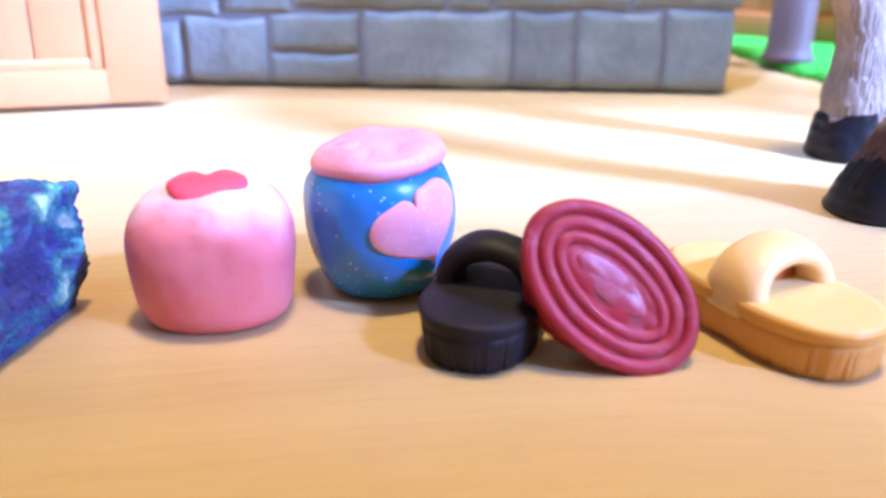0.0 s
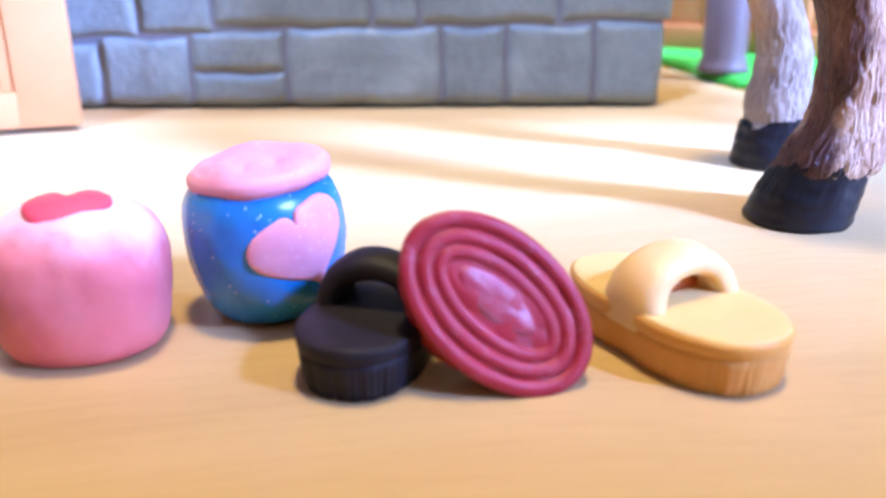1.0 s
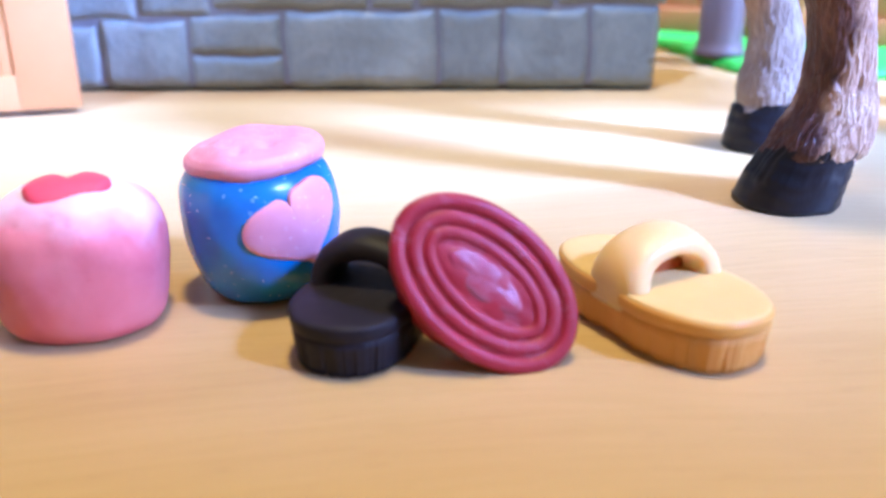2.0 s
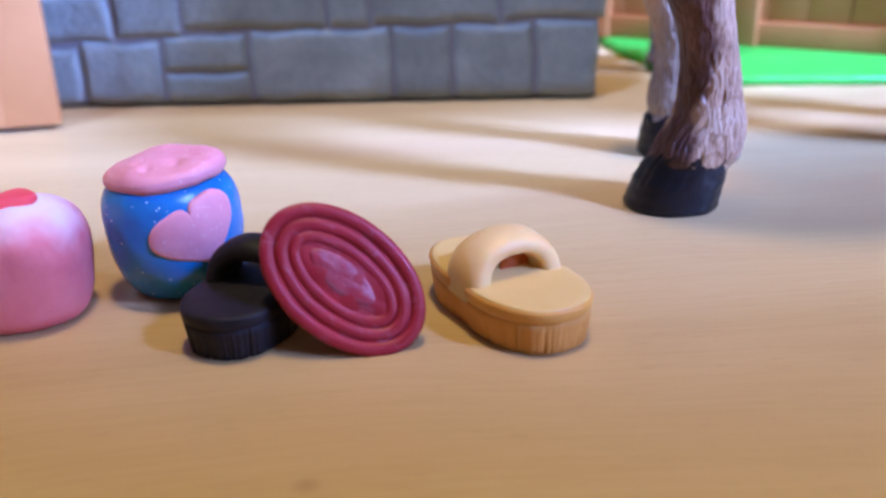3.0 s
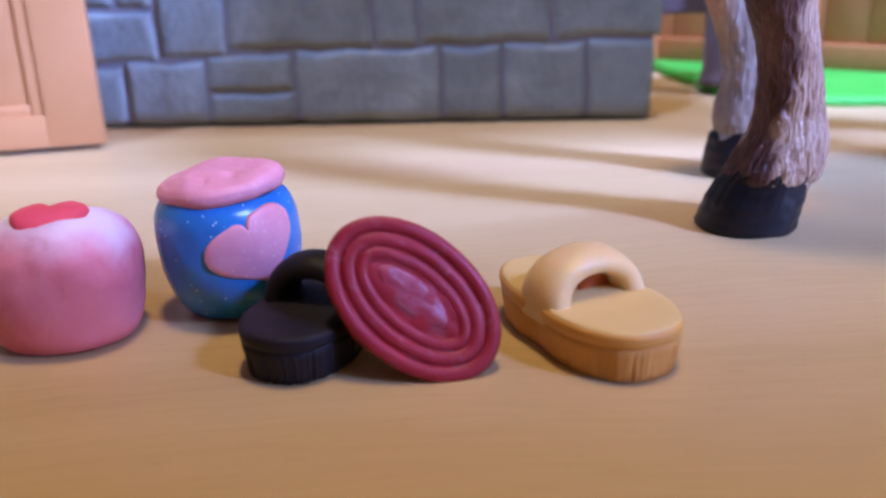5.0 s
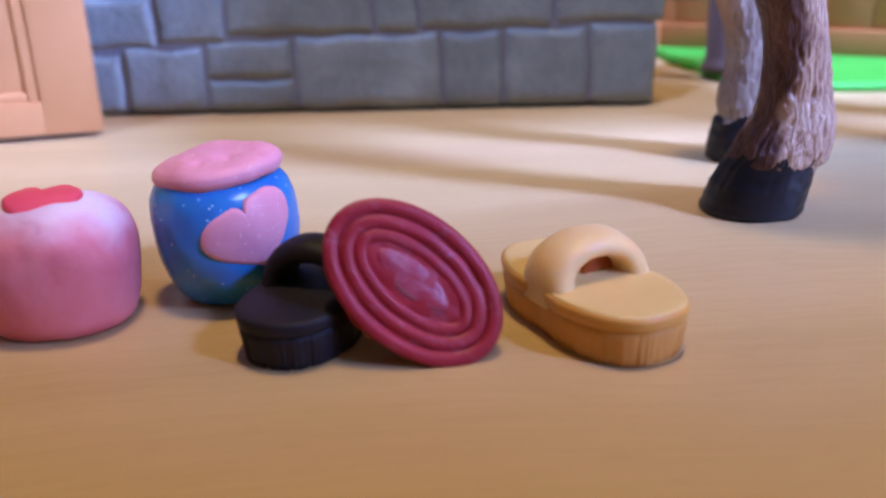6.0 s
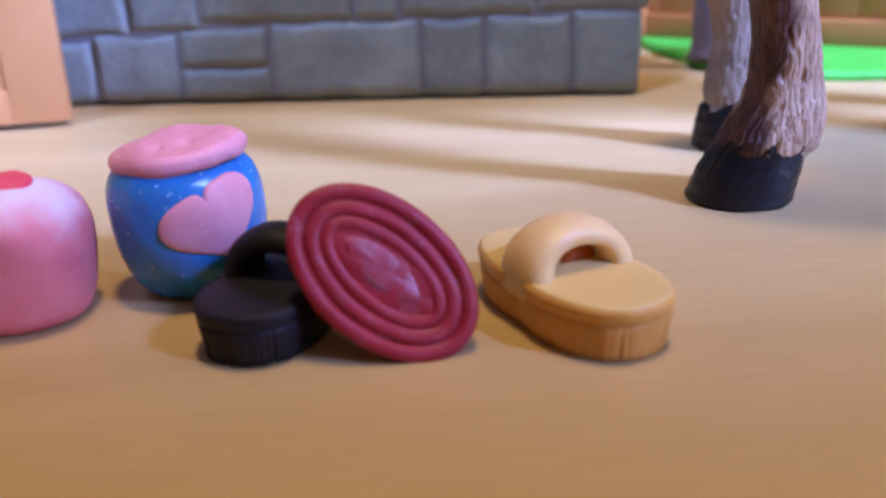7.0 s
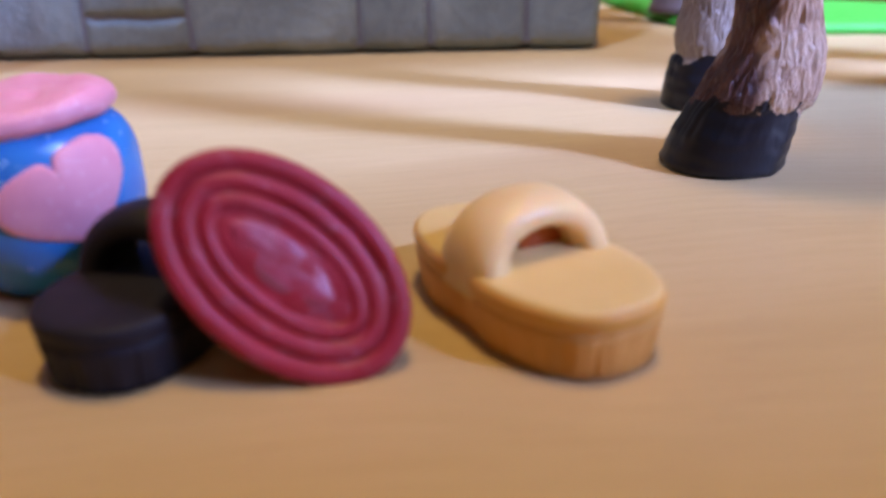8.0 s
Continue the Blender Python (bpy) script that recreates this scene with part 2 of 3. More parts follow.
def pot_clay():
    """Translucent white clay at the top that turns pink downwards along a wavy border."""
    m, nodes, links, b = material("pink_and_white_clay")
    tc = nodes.new("ShaderNodeTexCoord")
    sep = nodes.new("ShaderNodeSeparateXYZ")
    links.new(tc.outputs["Object"], sep.inputs[0])
    wave = put(nodes, "ShaderNodeTexNoise", Scale=150.0, Detail=4.0)
    links.new(tc.outputs["Object"], wave.inputs["Vector"])
    level = nodes.new("ShaderNodeMath")
    level.operation = "MULTIPLY_ADD"
    level.inputs[1].default_value = 0.0062
    links.new(wave.outputs["Fac"], level.inputs[0])
    links.new(sep.outputs["Z"], level.inputs[2])
    # border drops a little towards +X, painting in the cool light on that flank
    side = nodes.new("ShaderNodeMapRange")
    side.inputs["From Min"].default_value = 0.0042
    side.inputs["From Max"].default_value = 0.0062
    side.inputs["To Max"].default_value = 0.0009
    links.new(sep.outputs["X"], side.inputs["Value"])
    tall = nodes.new("ShaderNodeMath")
    links.new(level.outputs[0], tall.inputs[0])
    links.new(side.outputs[0], tall.inputs[1])
    span = nodes.new("ShaderNodeMapRange")
    span.inputs["From Min"].default_value = 0.0
    span.inputs["From Max"].default_value = 0.014
    links.new(tall.outputs[0], span.inputs["Value"])
    r = ramp(nodes, links, span.outputs[0], [(0.22, (0.71, 0.165, 0.168)), (0.77, (0.76, 0.225, 0.25)), (0.85, (0.76, 0.40, 0.46)), (0.92, (0.78, 0.57, 0.62)), (1.0, (0.77, 0.64, 0.68))])
    speck = put(nodes, "ShaderNodeTexNoise", Scale=520.0, Detail=4.0)
    links.new(tc.outputs["Object"], speck.inputs["Vector"])
    spots = ramp(nodes, links, speck.outputs["Fac"], [(0.26, (0.8, 0.42, 0.5)), (0.36, (1, 1, 1))])
    mix = nodes.new("ShaderNodeMix")
    mix.data_type, mix.blend_type = "RGBA", "MULTIPLY"
    mix.inputs["Factor"].default_value = 0.5
    links.new(r.outputs["Color"], mix.inputs["A"])
    links.new(spots.outputs["Color"], mix.inputs["B"])
    cloud = put(nodes, "ShaderNodeTexNoise", Scale=240.0, Detail=5.0, Distortion=0.4)
    links.new(tc.outputs["Object"], cloud.inputs["Vector"])
    blotch = ramp(nodes, links, cloud.outputs["Fac"], [(0.32, (0.90, 0.72, 0.78)), (0.5, (1.0, 1.0, 1.0)), (0.68, (1.05, 1.22, 1.2))])
    mottled = nodes.new("ShaderNodeMix")
    mottled.data_type, mottled.blend_type = "RGBA", "MULTIPLY"
    mottled.inputs["Factor"].default_value = 0.8
    links.new(mix.outputs["Result"], mottled.inputs["A"])
    links.new(blotch.outputs["Color"], mottled.inputs["B"])
    links.new(mottled.outputs["Result"], b.inputs["Base Color"])
    bp = put(nodes, "ShaderNodeBump", Strength=0.2, Distance=0.0005)
    links.new(speck.outputs["Fac"], bp.inputs["Height"])
    links.new(bp.outputs["Normal"], b.inputs["Normal"])
    b.inputs["Roughness"].default_value = 0.56
    b.inputs["Subsurface Weight"].default_value = 0.25
    b.inputs["Subsurface Radius"].default_value = (0.002, 0.001, 0.001)
    b.inputs["Subsurface Scale"].default_value = 1.0
    return m


def glitter_clay(name, low, high, rough, flakes, scarce, shine):
    m = clay(name, low, high, rough, 700.0, 0.1, 0.5)
    nodes, links = m.node_tree.nodes, m.node_tree.links
    b = nodes["Principled BSDF"]
    v = coords(nodes, links)
    cell = put(nodes, "ShaderNodeTexVoronoi", Scale=flakes)
    links.new(v, cell.inputs["Vector"])
    pick = nodes.new("ShaderNodeSeparateColor")
    links.new(cell.outputs["Color"], pick.inputs[0])
    few = nodes.new("ShaderNodeMath")
    few.operation = "GREATER_THAN"
    few.inputs[1].default_value = scarce
    links.new(pick.outputs[0], few.inputs[0])
    near = nodes.new("ShaderNodeMath")
    near.operation = "LESS_THAN"
    near.inputs[1].default_value = 0.34
    links.new(cell.outputs["Distance"], near.inputs[0])
    both = nodes.new("ShaderNodeMath")
    both.operation = "MULTIPLY"
    links.new(few.outputs[0], both.inputs[0])
    links.new(near.outputs[0], both.inputs[1])
    old = b.inputs["Base Color"].links[0].from_socket
    mix = nodes.new("ShaderNodeMix")
    mix.data_type = "RGBA"
    links.new(both.outputs[0], mix.inputs["Factor"])
    links.new(old, mix.inputs["A"])
    mix.inputs["B"].default_value = (*shine, 1)
    links.new(mix.outputs["Result"], b.inputs["Base Color"])
    return m


def scuff_or_sheen(m, colour, size, least, most):
    """Pale smears over an existing material: real scuffs, or a painted sheen."""
    nodes, links = m.node_tree.nodes, m.node_tree.links
    b = nodes["Principled BSDF"]
    v = coords(nodes, links, (1, 1.9, 1), (0, 0, 20))
    smear = put(nodes, "ShaderNodeTexNoise", Scale=size, Detail=7.0, Roughness=0.65, Distortion=0.8)
    links.new(v, smear.inputs["Vector"])
    span = nodes.new("ShaderNodeMapRange")
    span.inputs["From Min"].default_value = least
    span.inputs["From Max"].default_value = most
    span.inputs["To Max"].default_value = 0.75
    links.new(smear.outputs["Fac"], span.inputs["Value"])
    old = b.inputs["Base Color"].links[0].from_socket
    mix = nodes.new("ShaderNodeMix")
    mix.data_type = "RGBA"
    links.new(span.outputs[0], mix.inputs["Factor"])
    links.new(old, mix.inputs["A"])
    mix.inputs["B"].default_value = (*colour, 1)
    links.new(mix.outputs["Result"], b.inputs["Base Color"])
    return m


def foam():
    """Marbled foam: navy and violet, with teal and pale mint swirls and dark pores."""
    m, nodes, links, b = material("marbled_sponge_foam")
    v = coords(nodes, links)
    swirl = put(nodes, "ShaderNodeTexNoise", Scale=170.0, Detail=7.0, Roughness=0.62, Distortion=0.7)
    links.new(v, swirl.inputs["Vector"])
    r = ramp(nodes, links, swirl.outputs["Fac"], [(0.38, (0.045, 0.05, 0.18)), (0.475, (0.06, 0.075, 0.26)), (0.515, (0.035, 0.16, 0.27)), (0.565, (0.11, 0.34, 0.38)), (0.63, (0.42, 0.57, 0.48))])
    veil = put(nodes, "ShaderNodeTexNoise", Scale=420.0, Detail=5.0, Distortion=0.6)
    links.new(v, veil.inputs["Vector"])
    tint = ramp(nodes, links, veil.outputs["Fac"], [(0.38, (0.75, 0.72, 0.95)), (0.52, (1.0, 1.0, 1.0)), (0.66, (1.7, 1.9, 1.6))])
    mix = nodes.new("ShaderNodeMix")
    mix.data_type, mix.blend_type = "RGBA", "MULTIPLY"
    mix.inputs["Factor"].default_value = 1.0
    links.new(r.outputs["Color"], mix.inputs["A"])
    links.new(tint.outputs["Color"], mix.inputs["B"])
    links.new(mix.outputs["Result"], b.inputs["Base Color"])
    pits = put(nodes, "ShaderNodeTexNoise", Scale=1700.0, Detail=4.0)
    links.new(v, pits.inputs["Vector"])
    bp = put(nodes, "ShaderNodeBump", Strength=0.9, Distance=0.0008)
    links.new(pits.outputs["Fac"], bp.inputs["Height"])
    links.new(bp.outputs["Normal"], b.inputs["Normal"])
    b.inputs["Roughness"].default_value = 0.85
    return m


def stone():
    m, nodes, links, b = material("grey_moulded_stone")
    v = coords(nodes, links)
    info = nodes.new("ShaderNodeObjectInfo")
    big = put(nodes, "ShaderNodeTexNoise", Scale=90.0, Detail=5.0)
    fine = put(nodes, "ShaderNodeTexNoise", Scale=600.0, Detail=5.0)
    links.new(v, big.inputs["Vector"])
    links.new(v, fine.inputs["Vector"])
    r = ramp(nodes, links, big.outputs["Fac"], [(0.3, (0.162, 0.176, 0.147)), (0.55, (0.199, 0.214, 0.178)), (0.75, (0.244, 0.258, 0.211))])
    tone = nodes.new("ShaderNodeMapRange")
    tone.inputs["To Min"].default_value = 0.86
    tone.inputs["To Max"].default_value = 1.1
    links.new(info.outputs["Random"], tone.inputs["Value"])
    mul = nodes.new("ShaderNodeVectorMath")
    mul.operation = "SCALE"
    links.new(r.outputs["Color"], mul.inputs[0])
    links.new(tone.outputs[0], mul.inputs["Scale"])
    vein = put(nodes, "ShaderNodeTexNoise", Scale=230.0, Detail=8.0, Roughness=0.7, Distortion=1.2)
    links.new(v, vein.inputs["Vector"])
    mottle = ramp(nodes, links, vein.outputs["Fac"], [(0.34, (0.86, 0.85, 0.87)), (0.5, (1.02, 1.02, 1.02)), (0.68, (1.16, 1.17, 1.15))])
    spotty = nodes.new("ShaderNodeVectorMath")
    spotty.operation = "MULTIPLY"
    links.new(mul.outputs[0], spotty.inputs[0])
    links.new(mottle.outputs["Color"], spotty.inputs[1])
    links.new(spotty.outputs[0], b.inputs["Base Color"])
    bp = put(nodes, "ShaderNodeBump", Strength=0.3, Distance=0.0012)
    add = nodes.new("ShaderNodeMath")
    links.new(big.outputs["Fac"], add.inputs[0])
    links.new(fine.outputs["Fac"], add.inputs[1])
    links.new(add.outputs[0], bp.inputs["Height"])
    links.new(bp.outputs["Normal"], b.inputs["Normal"])
    b.inputs["Roughness"].default_value = 0.55
    return m


PINE = pine()
STONE = stone()
MORTAR = clay("dark_mortar_groove", (0.155, 0.145, 0.14), (0.20, 0.19, 0.18), 0.8, 500.0, 0.3)
DOOR = clay("salmon_plastic", (0.55, 0.245, 0.08), (0.61, 0.28, 0.10), 0.45, 300.0, 0.06)
GRASS = clay("bright_green_plastic", (0.045, 0.33, 0.028), (0.07, 0.41, 0.045), 0.45, 600.0, 0.4)
LILAC = clay("lilac_plastic", (0.115, 0.078, 0.068), (0.145, 0.10, 0.088), 0.4, 400.0, 0.08)
FENCE = clay("tan_plastic_wood", (0.40, 0.14, 0.035), (0.48, 0.185, 0.05), 0.5, 300.0, 0.15)
HORSE = coat_hair()
POT = pot_clay()
HEART = clay("red_heart_clay", (0.76, 0.065, 0.105), (0.83, 0.09, 0.135), 0.58, 700.0, 0.12, 0.4, 0.1)
BLUE = glitter_clay("blue_glitter_clay", (0.026, 0.145, 0.42), (0.03, 0.245, 0.56), 0.27, 4800.0, 0.966, (0.60, 0.84, 0.93))
PINK = glitter_clay("pink_glitter_clay", (0.70, 0.25, 0.295), (0.80, 0.34, 0.375), 0.5, 6500.0, 0.965, (0.9, 0.78, 0.85))
BLACK = scuff_or_sheen(clay("black_rubber", (0.008, 0.007, 0.010), (0.017, 0.014, 0.020), 0.55, 800.0, 0.3, 0.22), (0.07, 0.06, 0.065), 520.0, 0.62, 0.85)
RED = scuff_or_sheen(clay("crimson_rubber", (0.245, 0.009, 0.019), (0.32, 0.018, 0.032), 0.46, 700.0, 0.16, 0.35), (0.44, 0.16, 0.22), 520.0, 0.56, 0.84)
# here the pale smears paint the comb centre's sheen into its colour
SHEEN_RED = scuff_or_sheen(clay("sheen_painted_crimson_rubber", (0.24, 0.012, 0.03), (0.33, 0.03, 0.055), 0.4, 900.0, 0.6, 0.5), (0.39, 0.155, 0.21), 460.0, 0.42, 0.68)
# paler copy of the honey rubber, for the light on its top face
HONEY_LIT = clay("lit_honey_rubber", (0.67, 0.45, 0.155), (0.73, 0.515, 0.205), 0.4, 500.0, 0.12, 0.4, 0.08)
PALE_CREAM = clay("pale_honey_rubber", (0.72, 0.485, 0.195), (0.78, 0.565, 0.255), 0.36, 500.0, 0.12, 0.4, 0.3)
# two darker copies of that rubber, for its shaded plate sides and bristles
HONEY_SHADED = clay("shaded_honey_rubber", (0.60, 0.285, 0.05), (0.68, 0.345, 0.075), 0.42, 500.0, 0.12, 0.4, 0.14)
FIBRE_SHADED = clay("shaded_bristle_rubber", (0.56, 0.255, 0.05), (0.66, 0.325, 0.08), 0.5, 700.0, 0.3, 0.3, 0.12)
RUST = clay("rust_orange_film", (0.42, 0.09, 0.02), (0.52, 0.13, 0.03), 0.5, 900.0, 0.2, 0.3, 0.2)
FOAM = foam()
PLASTER = clay("plain_room_plaster", (0.62, 0.58, 0.52), (0.66, 0.62, 0.56), 0.9, 20.0, 0.05)


# ---- shapes ----
def thing(name, at, turn=0.0):
    ob = new(name)
    ob.empty_display_size = 0.005
    ob.matrix_world = pose(CM * at[0], CM * at[1], CM * at[2], 0, 0, turn)
    return ob


def part(name, bm, mat, parent=None, label="", smooth=True):
    """Links a bmesh, in centimetres, as one mesh under its thing."""
    bm.transform(Matrix.Scale(CM, 4))
    bmesh.ops.recalc_face_normals(bm, faces=bm.faces)
    data = bpy.data.meshes.new(name)
    bm.to_mesh(data)
    bm.free()
    data.materials.append(mat)
    for p in data.polygons:
        p.use_smooth = smooth
    ob = new(name, data)
    ob.parent = parent
    return tagged(ob, label)


def loft(rings, caps=True, bm=None, closed=False):
    """Skins rings of equally many points; closed joins the last ring to the first."""
    bm = bm or bmesh.new()
    made = [[bm.verts.new(p) for p in ring] for ring in rings]
    n = len(made[0])
    pairs = list(zip(made, made[1:])) + ([(made[-1], made[0])] if closed else [])
    for a, b in pairs:
        for i in range(n):
            bm.faces.new((a[i], a[(i + 1) % n], b[(i + 1) % n], b[i]))
    if caps and not closed:
        for ring in (made[0], made[-1]):
            mid = bm.verts.new(sum((v.co for v in ring), Vector()) / n)
            for i in range(n):
                bm.faces.new((ring[i], ring[(i + 1) % n], mid))
    return bm


def oval(a, b, z, n=64, power=2.0, cx=0.0, cy=0.0):
    ring = []
    for i in range(n):
        c, s = math.cos(2 * math.pi * i / n), math.sin(2 * math.pi * i / n)
        ring.append(Vector((cx + a * math.copysign(abs(c) ** (2 / power), c), cy + b * math.copysign(abs(s) ** (2 / power), s), z)))
    return ring


def lump(bm, size, amount, seed=0.0):
    """Pushes points a little along their normals, as hand-shaped clay is."""
    bm.normal_update()
    for v in bm.verts:
        v.co += v.normal * amount * noise.noise(v.co * size + Vector((seed, seed * 2, seed * 3)))
    return bm


def block(x0, x1, y0, y1, z0, z1, edge=0.03, segments=2):
    bm = bmesh.new()
    bmesh.ops.create_cube(bm, size=1)
    for v in bm.verts:
        v.co = Vector((x0 if v.co.x < 0 else x1, y0 if v.co.y < 0 else y1, z0 if v.co.z < 0 else z1))
    if edge:
        bmesh.ops.bevel(bm, geom=bm.edges[:], offset=edge, segments=segments, affect="EDGES", profile=0.6)
    return bm


def resampled(profile, count):
    """A profile of (height, radius) points as a smooth curve of that many points."""
    n = len(profile) - 1
    out = []
    for k in np.linspace(0, n, count):
        i = min(int(k), n - 1)
        t = k - i
        a, b, c, d = (Vector(profile[min(max(i + j, 0), n)]) for j in (-1, 0, 1, 2))
        p = 0.5 * (2 * b + (c - a) * t + (2 * a - 5 * b + 4 * c - d) * t * t + (3 * b - a - 3 * c + d) * t ** 3)
        out.append((p.x, p.y))
    return out


def heart_outline(n=72):
    """A heart one unit high or so, its tip towards -y."""
    out = []
    for i in range(n):
        a = 2 * math.pi * i / n
        x = 16 * math.sin(a) ** 3
        y = 13 * math.cos(a) - 5 * math.cos(2 * a) - 2 * math.cos(3 * a) - math.cos(4 * a)
        if y > 0:
            y += 3.4 * math.exp(-((x / 4.5) ** 2))
        out.append(Vector((x / 30, (y + 2.5) / 30)))
    return out


# ---- the setting ----
def build_room():
    bm = block(-150, 150, -150, 150, -3, 0, 0)
    tagged(part("floor", bm, PINE, smooth=False), "smooth varnished pale pine board with long grain", "floor", kind="structure")
    for name, box in (("wall_north", (-160, 160, 150, 158, -3, 200)), ("wall_south", (-160, 160, -158, -150, -3, 200)),
                      ("wall_east", (150, 158, -150, 150, -3, 200)), ("wall_west", (-158, -150, -150, 150, -3, 200)),
                      ("ceiling", (-158, 158, -158, 158, 200, 206))):
        tagged(part(name, block(*box, 0), PLASTER, smooth=False), "plain pale plaster surface closing the room", name.split("_")[0], kind="structure")


WALL_Y = 15.2
COURSES = [  # x0, x1, z0, z1 of each stone; the joints run between them
    (-6.2, -4.75, 0.0, 1.10), (-4.75, -3.25, 0.0, 1.14), (-3.25, -1.75, 0.0, 1.22), (-1.75, -0.13, 0.0, 0.63), (-1.75, -0.13, 0.63, 1.30),
    (-0.13, 2.46, 0.0, 1.36), (2.46, 3.53, 0.0, 1.37), (3.53, 4.98, 0.0, 1.39), (4.98, 6.14, 0.0, 1.42),
    (-6.2, -3.95, 1.10, 2.1), (-3.95, -2.55, 1.18, 2.1), (-2.55, -1.3, 1.26, 3.0), (-1.3, 1.32, 1.36, 2.75), (1.32, 2.1, 1.37, 2.9),
    (2.1, 4.38, 1.39, 2.7), (4.38, 6.24, 1.43, 2.8),
    (-6.2, -4.0, 2.1, 3.2), (-4.0, -3.25, 2.12, 3.1), (-3.25, -2.55, 2.12, 3.05), (-1.3, 0.2, 2.75, 4.0), (0.2, 1.32, 2.75, 4.0),
    (-6.2, -3.9, 3.2, 4.1), (-3.9, -2.55, 3.1, 4.1), (-2.55, -1.3, 3.0, 4.1), (1.32, 3.0, 2.9, 4.0), (3.0, 4.6, 2.75, 4.0), (4.6, 6.3, 2.8, 4.0),
]


def stone_block(x0, x1, z0, z1, seed):
    """One moulded stone with soft rounded arrises, its back to the core."""
    steps = (0.0, 0.02, 0.05, 0.09, 0.15, 0.25, 0.37, 0.5, 0.63, 0.75, 0.85, 0.91, 0.95, 0.98, 1.0)
    gap = 0.026
    bm = bmesh.new()
    rows = []
    for t in steps:
        row = []
        for u in steps:
            x = x0 + gap + (x1 - x0 - 2 * gap) * u
            z = z0 + (gap if z0 > 0 else 0.0) + (z1 - z0 - gap * (2 if z0 > 0 else 1)) * t
            # the joints wander, alike on both sides of a joint
            wx = x + 0.05 * noise.noise(Vector((x * 0.9, z * 1.7, 4.0)))
            wz = z + (0.05 * noise.noise(Vector((x * 1.5, z * 0.9, 9.0))) if z > 0.02 else 0.0)
            away = min(x - x0 - gap, x1 - gap - x, z1 - gap - z, (z - z0 - gap) if z0 > 0 else 9.0)
            foot = 0.24 * math.exp(-(z / 0.09) ** 1.6) if z0 == 0 else 0.0
            y = 0.085 * math.exp(-(max(away, 0.0) / 0.05) ** 1.4) + foot
            y += 0.022 * noise.noise(Vector((x * 1.6, z * 1.6, seed))) + 0.012 * noise.noise(Vector((x * 5.0, z * 5.0, seed)))
            row.append(bm.verts.new((wx, y, max(wz, 0.0))))
        rows.append(row)
    for a, b in zip(rows, rows[1:]):
        for i in range(len(steps) - 1):
            bm.faces.new((a[i], a[i + 1], b[i + 1], b[i]))
    return bm


def build_stone_wall():
    wall = thing("stone_wall", (0, WALL_Y, 0), -0.7)
    tagged(wall, "grey moulded toy stable wall of uneven squared stones", "toy wall")
    part("wall_core", block(-6.2, 6.1, 0.07, 3.0, 0.1, 4.1, 0.05), MORTAR, wall)
    part("wall_foot", block(-6.1, 6.0, 0.26, 2.9, 0, 0.11, 0.02), MORTAR, wall, "dark recessed foot of the wall")
    rnd = random.Random(4)
    for x0, x1, z0, z1 in COURSES:
        part("stone", stone_block(x0, x1, z0, z1, rnd.uniform(0, 50)), STONE, wall)
    # the corner stones of the end face
    for z0, z1 in ((0.0, 1.42), (1.43, 2.8), (2.8, 4.0)):
        for y0, y1 in ((0.12, 1.6), (1.65, 2.95)):
            part("stone", block(5.95, 6.12 + 0.05 * z0, y0, y1, z0 + 0.03, z1 - 0.04, 0.09, 3), STONE, wall)
    return wall


def build_toy_door():
    """The stable door, standing ajar in front of the wall on its lower hinge side."""
    door = thing("toy_door", (-3.0, 13.6, 0.1), 17)
    tagged(door, "salmon plastic toy stable door standing ajar before the wall", "toy door")
    part("stile", block(-0.85, 0, 0, 0.3, 0, 5.5, 0.012), DOOR, door)
    part("stile", block(-4.6, -3.75, 0, 0.3, 0, 5.5, 0.012), DOOR, door)
    part("rail", block(-3.752, -0.848, 0.002, 0.3, 0, 0.52, 0.008), DOOR, door)
    part("rail", block(-3.75, -0.85, 0, 0.3, 4.9, 5.5, 0.03), DOOR, door)
    part("moulding", block(-1.06, -0.84, 0.05, 0.28, 0.5, 4.9, 0.045, 3), DOOR, door)
    part("moulding", block(-3.76, -3.54, 0.05, 0.28, 0.5, 4.9, 0.045, 3), DOOR, door)
    part("moulding", block(-3.54, -1.06, 0.05, 0.28, 0.5, 0.68, 0.045, 3), DOOR, door)
    for i in range(3):
        x = -3.6 + i * 0.875
        part("panel_board", block(x, x + 0.855, 0.12, 0.24, 0.55, 4.95, 0.03), DOOR, door)
    part("hinge_pin", block(-4.72, -4.5, 0.1, 0.3, -0.1, 5.6, 0.05), DOOR, door)
    return door


def build_grass_base():
    bm = bmesh.new()
    outline = [(8.35, 16.15), (15.5, 15.6), (18.0, 25.5), (7.0, 25.5), (7.25, 20.5), (7.75, 17.6)]
    pts = []
    rnd = random.Random(2)
    for (xa, ya), (xb, yb) in zip(outline, outline[1:] + outline[:1]):
        for k in range(14):
            s = k / 14
            pts.append((xa + (xb - xa) * s + rnd.uniform(-0.06, 0.06), ya + (yb - ya) * s + rnd.uniform(-0.06, 0.06)))
    rings = []
    mx, my = 12.0, 20.0
    for grow, z in ((1.0, 0.0), (1.0, 0.1), (0.99, 0.17), (0.97, 0.2)):
        rings.append([Vector((mx + (x - mx) * grow, my + (y - my) * grow, z)) for x, y in pts])
    loft(rings, bm=bm)
    tagged(part("grass_base", bm, GRASS), "bright green plastic grass plate with an uneven edge", "toy base")


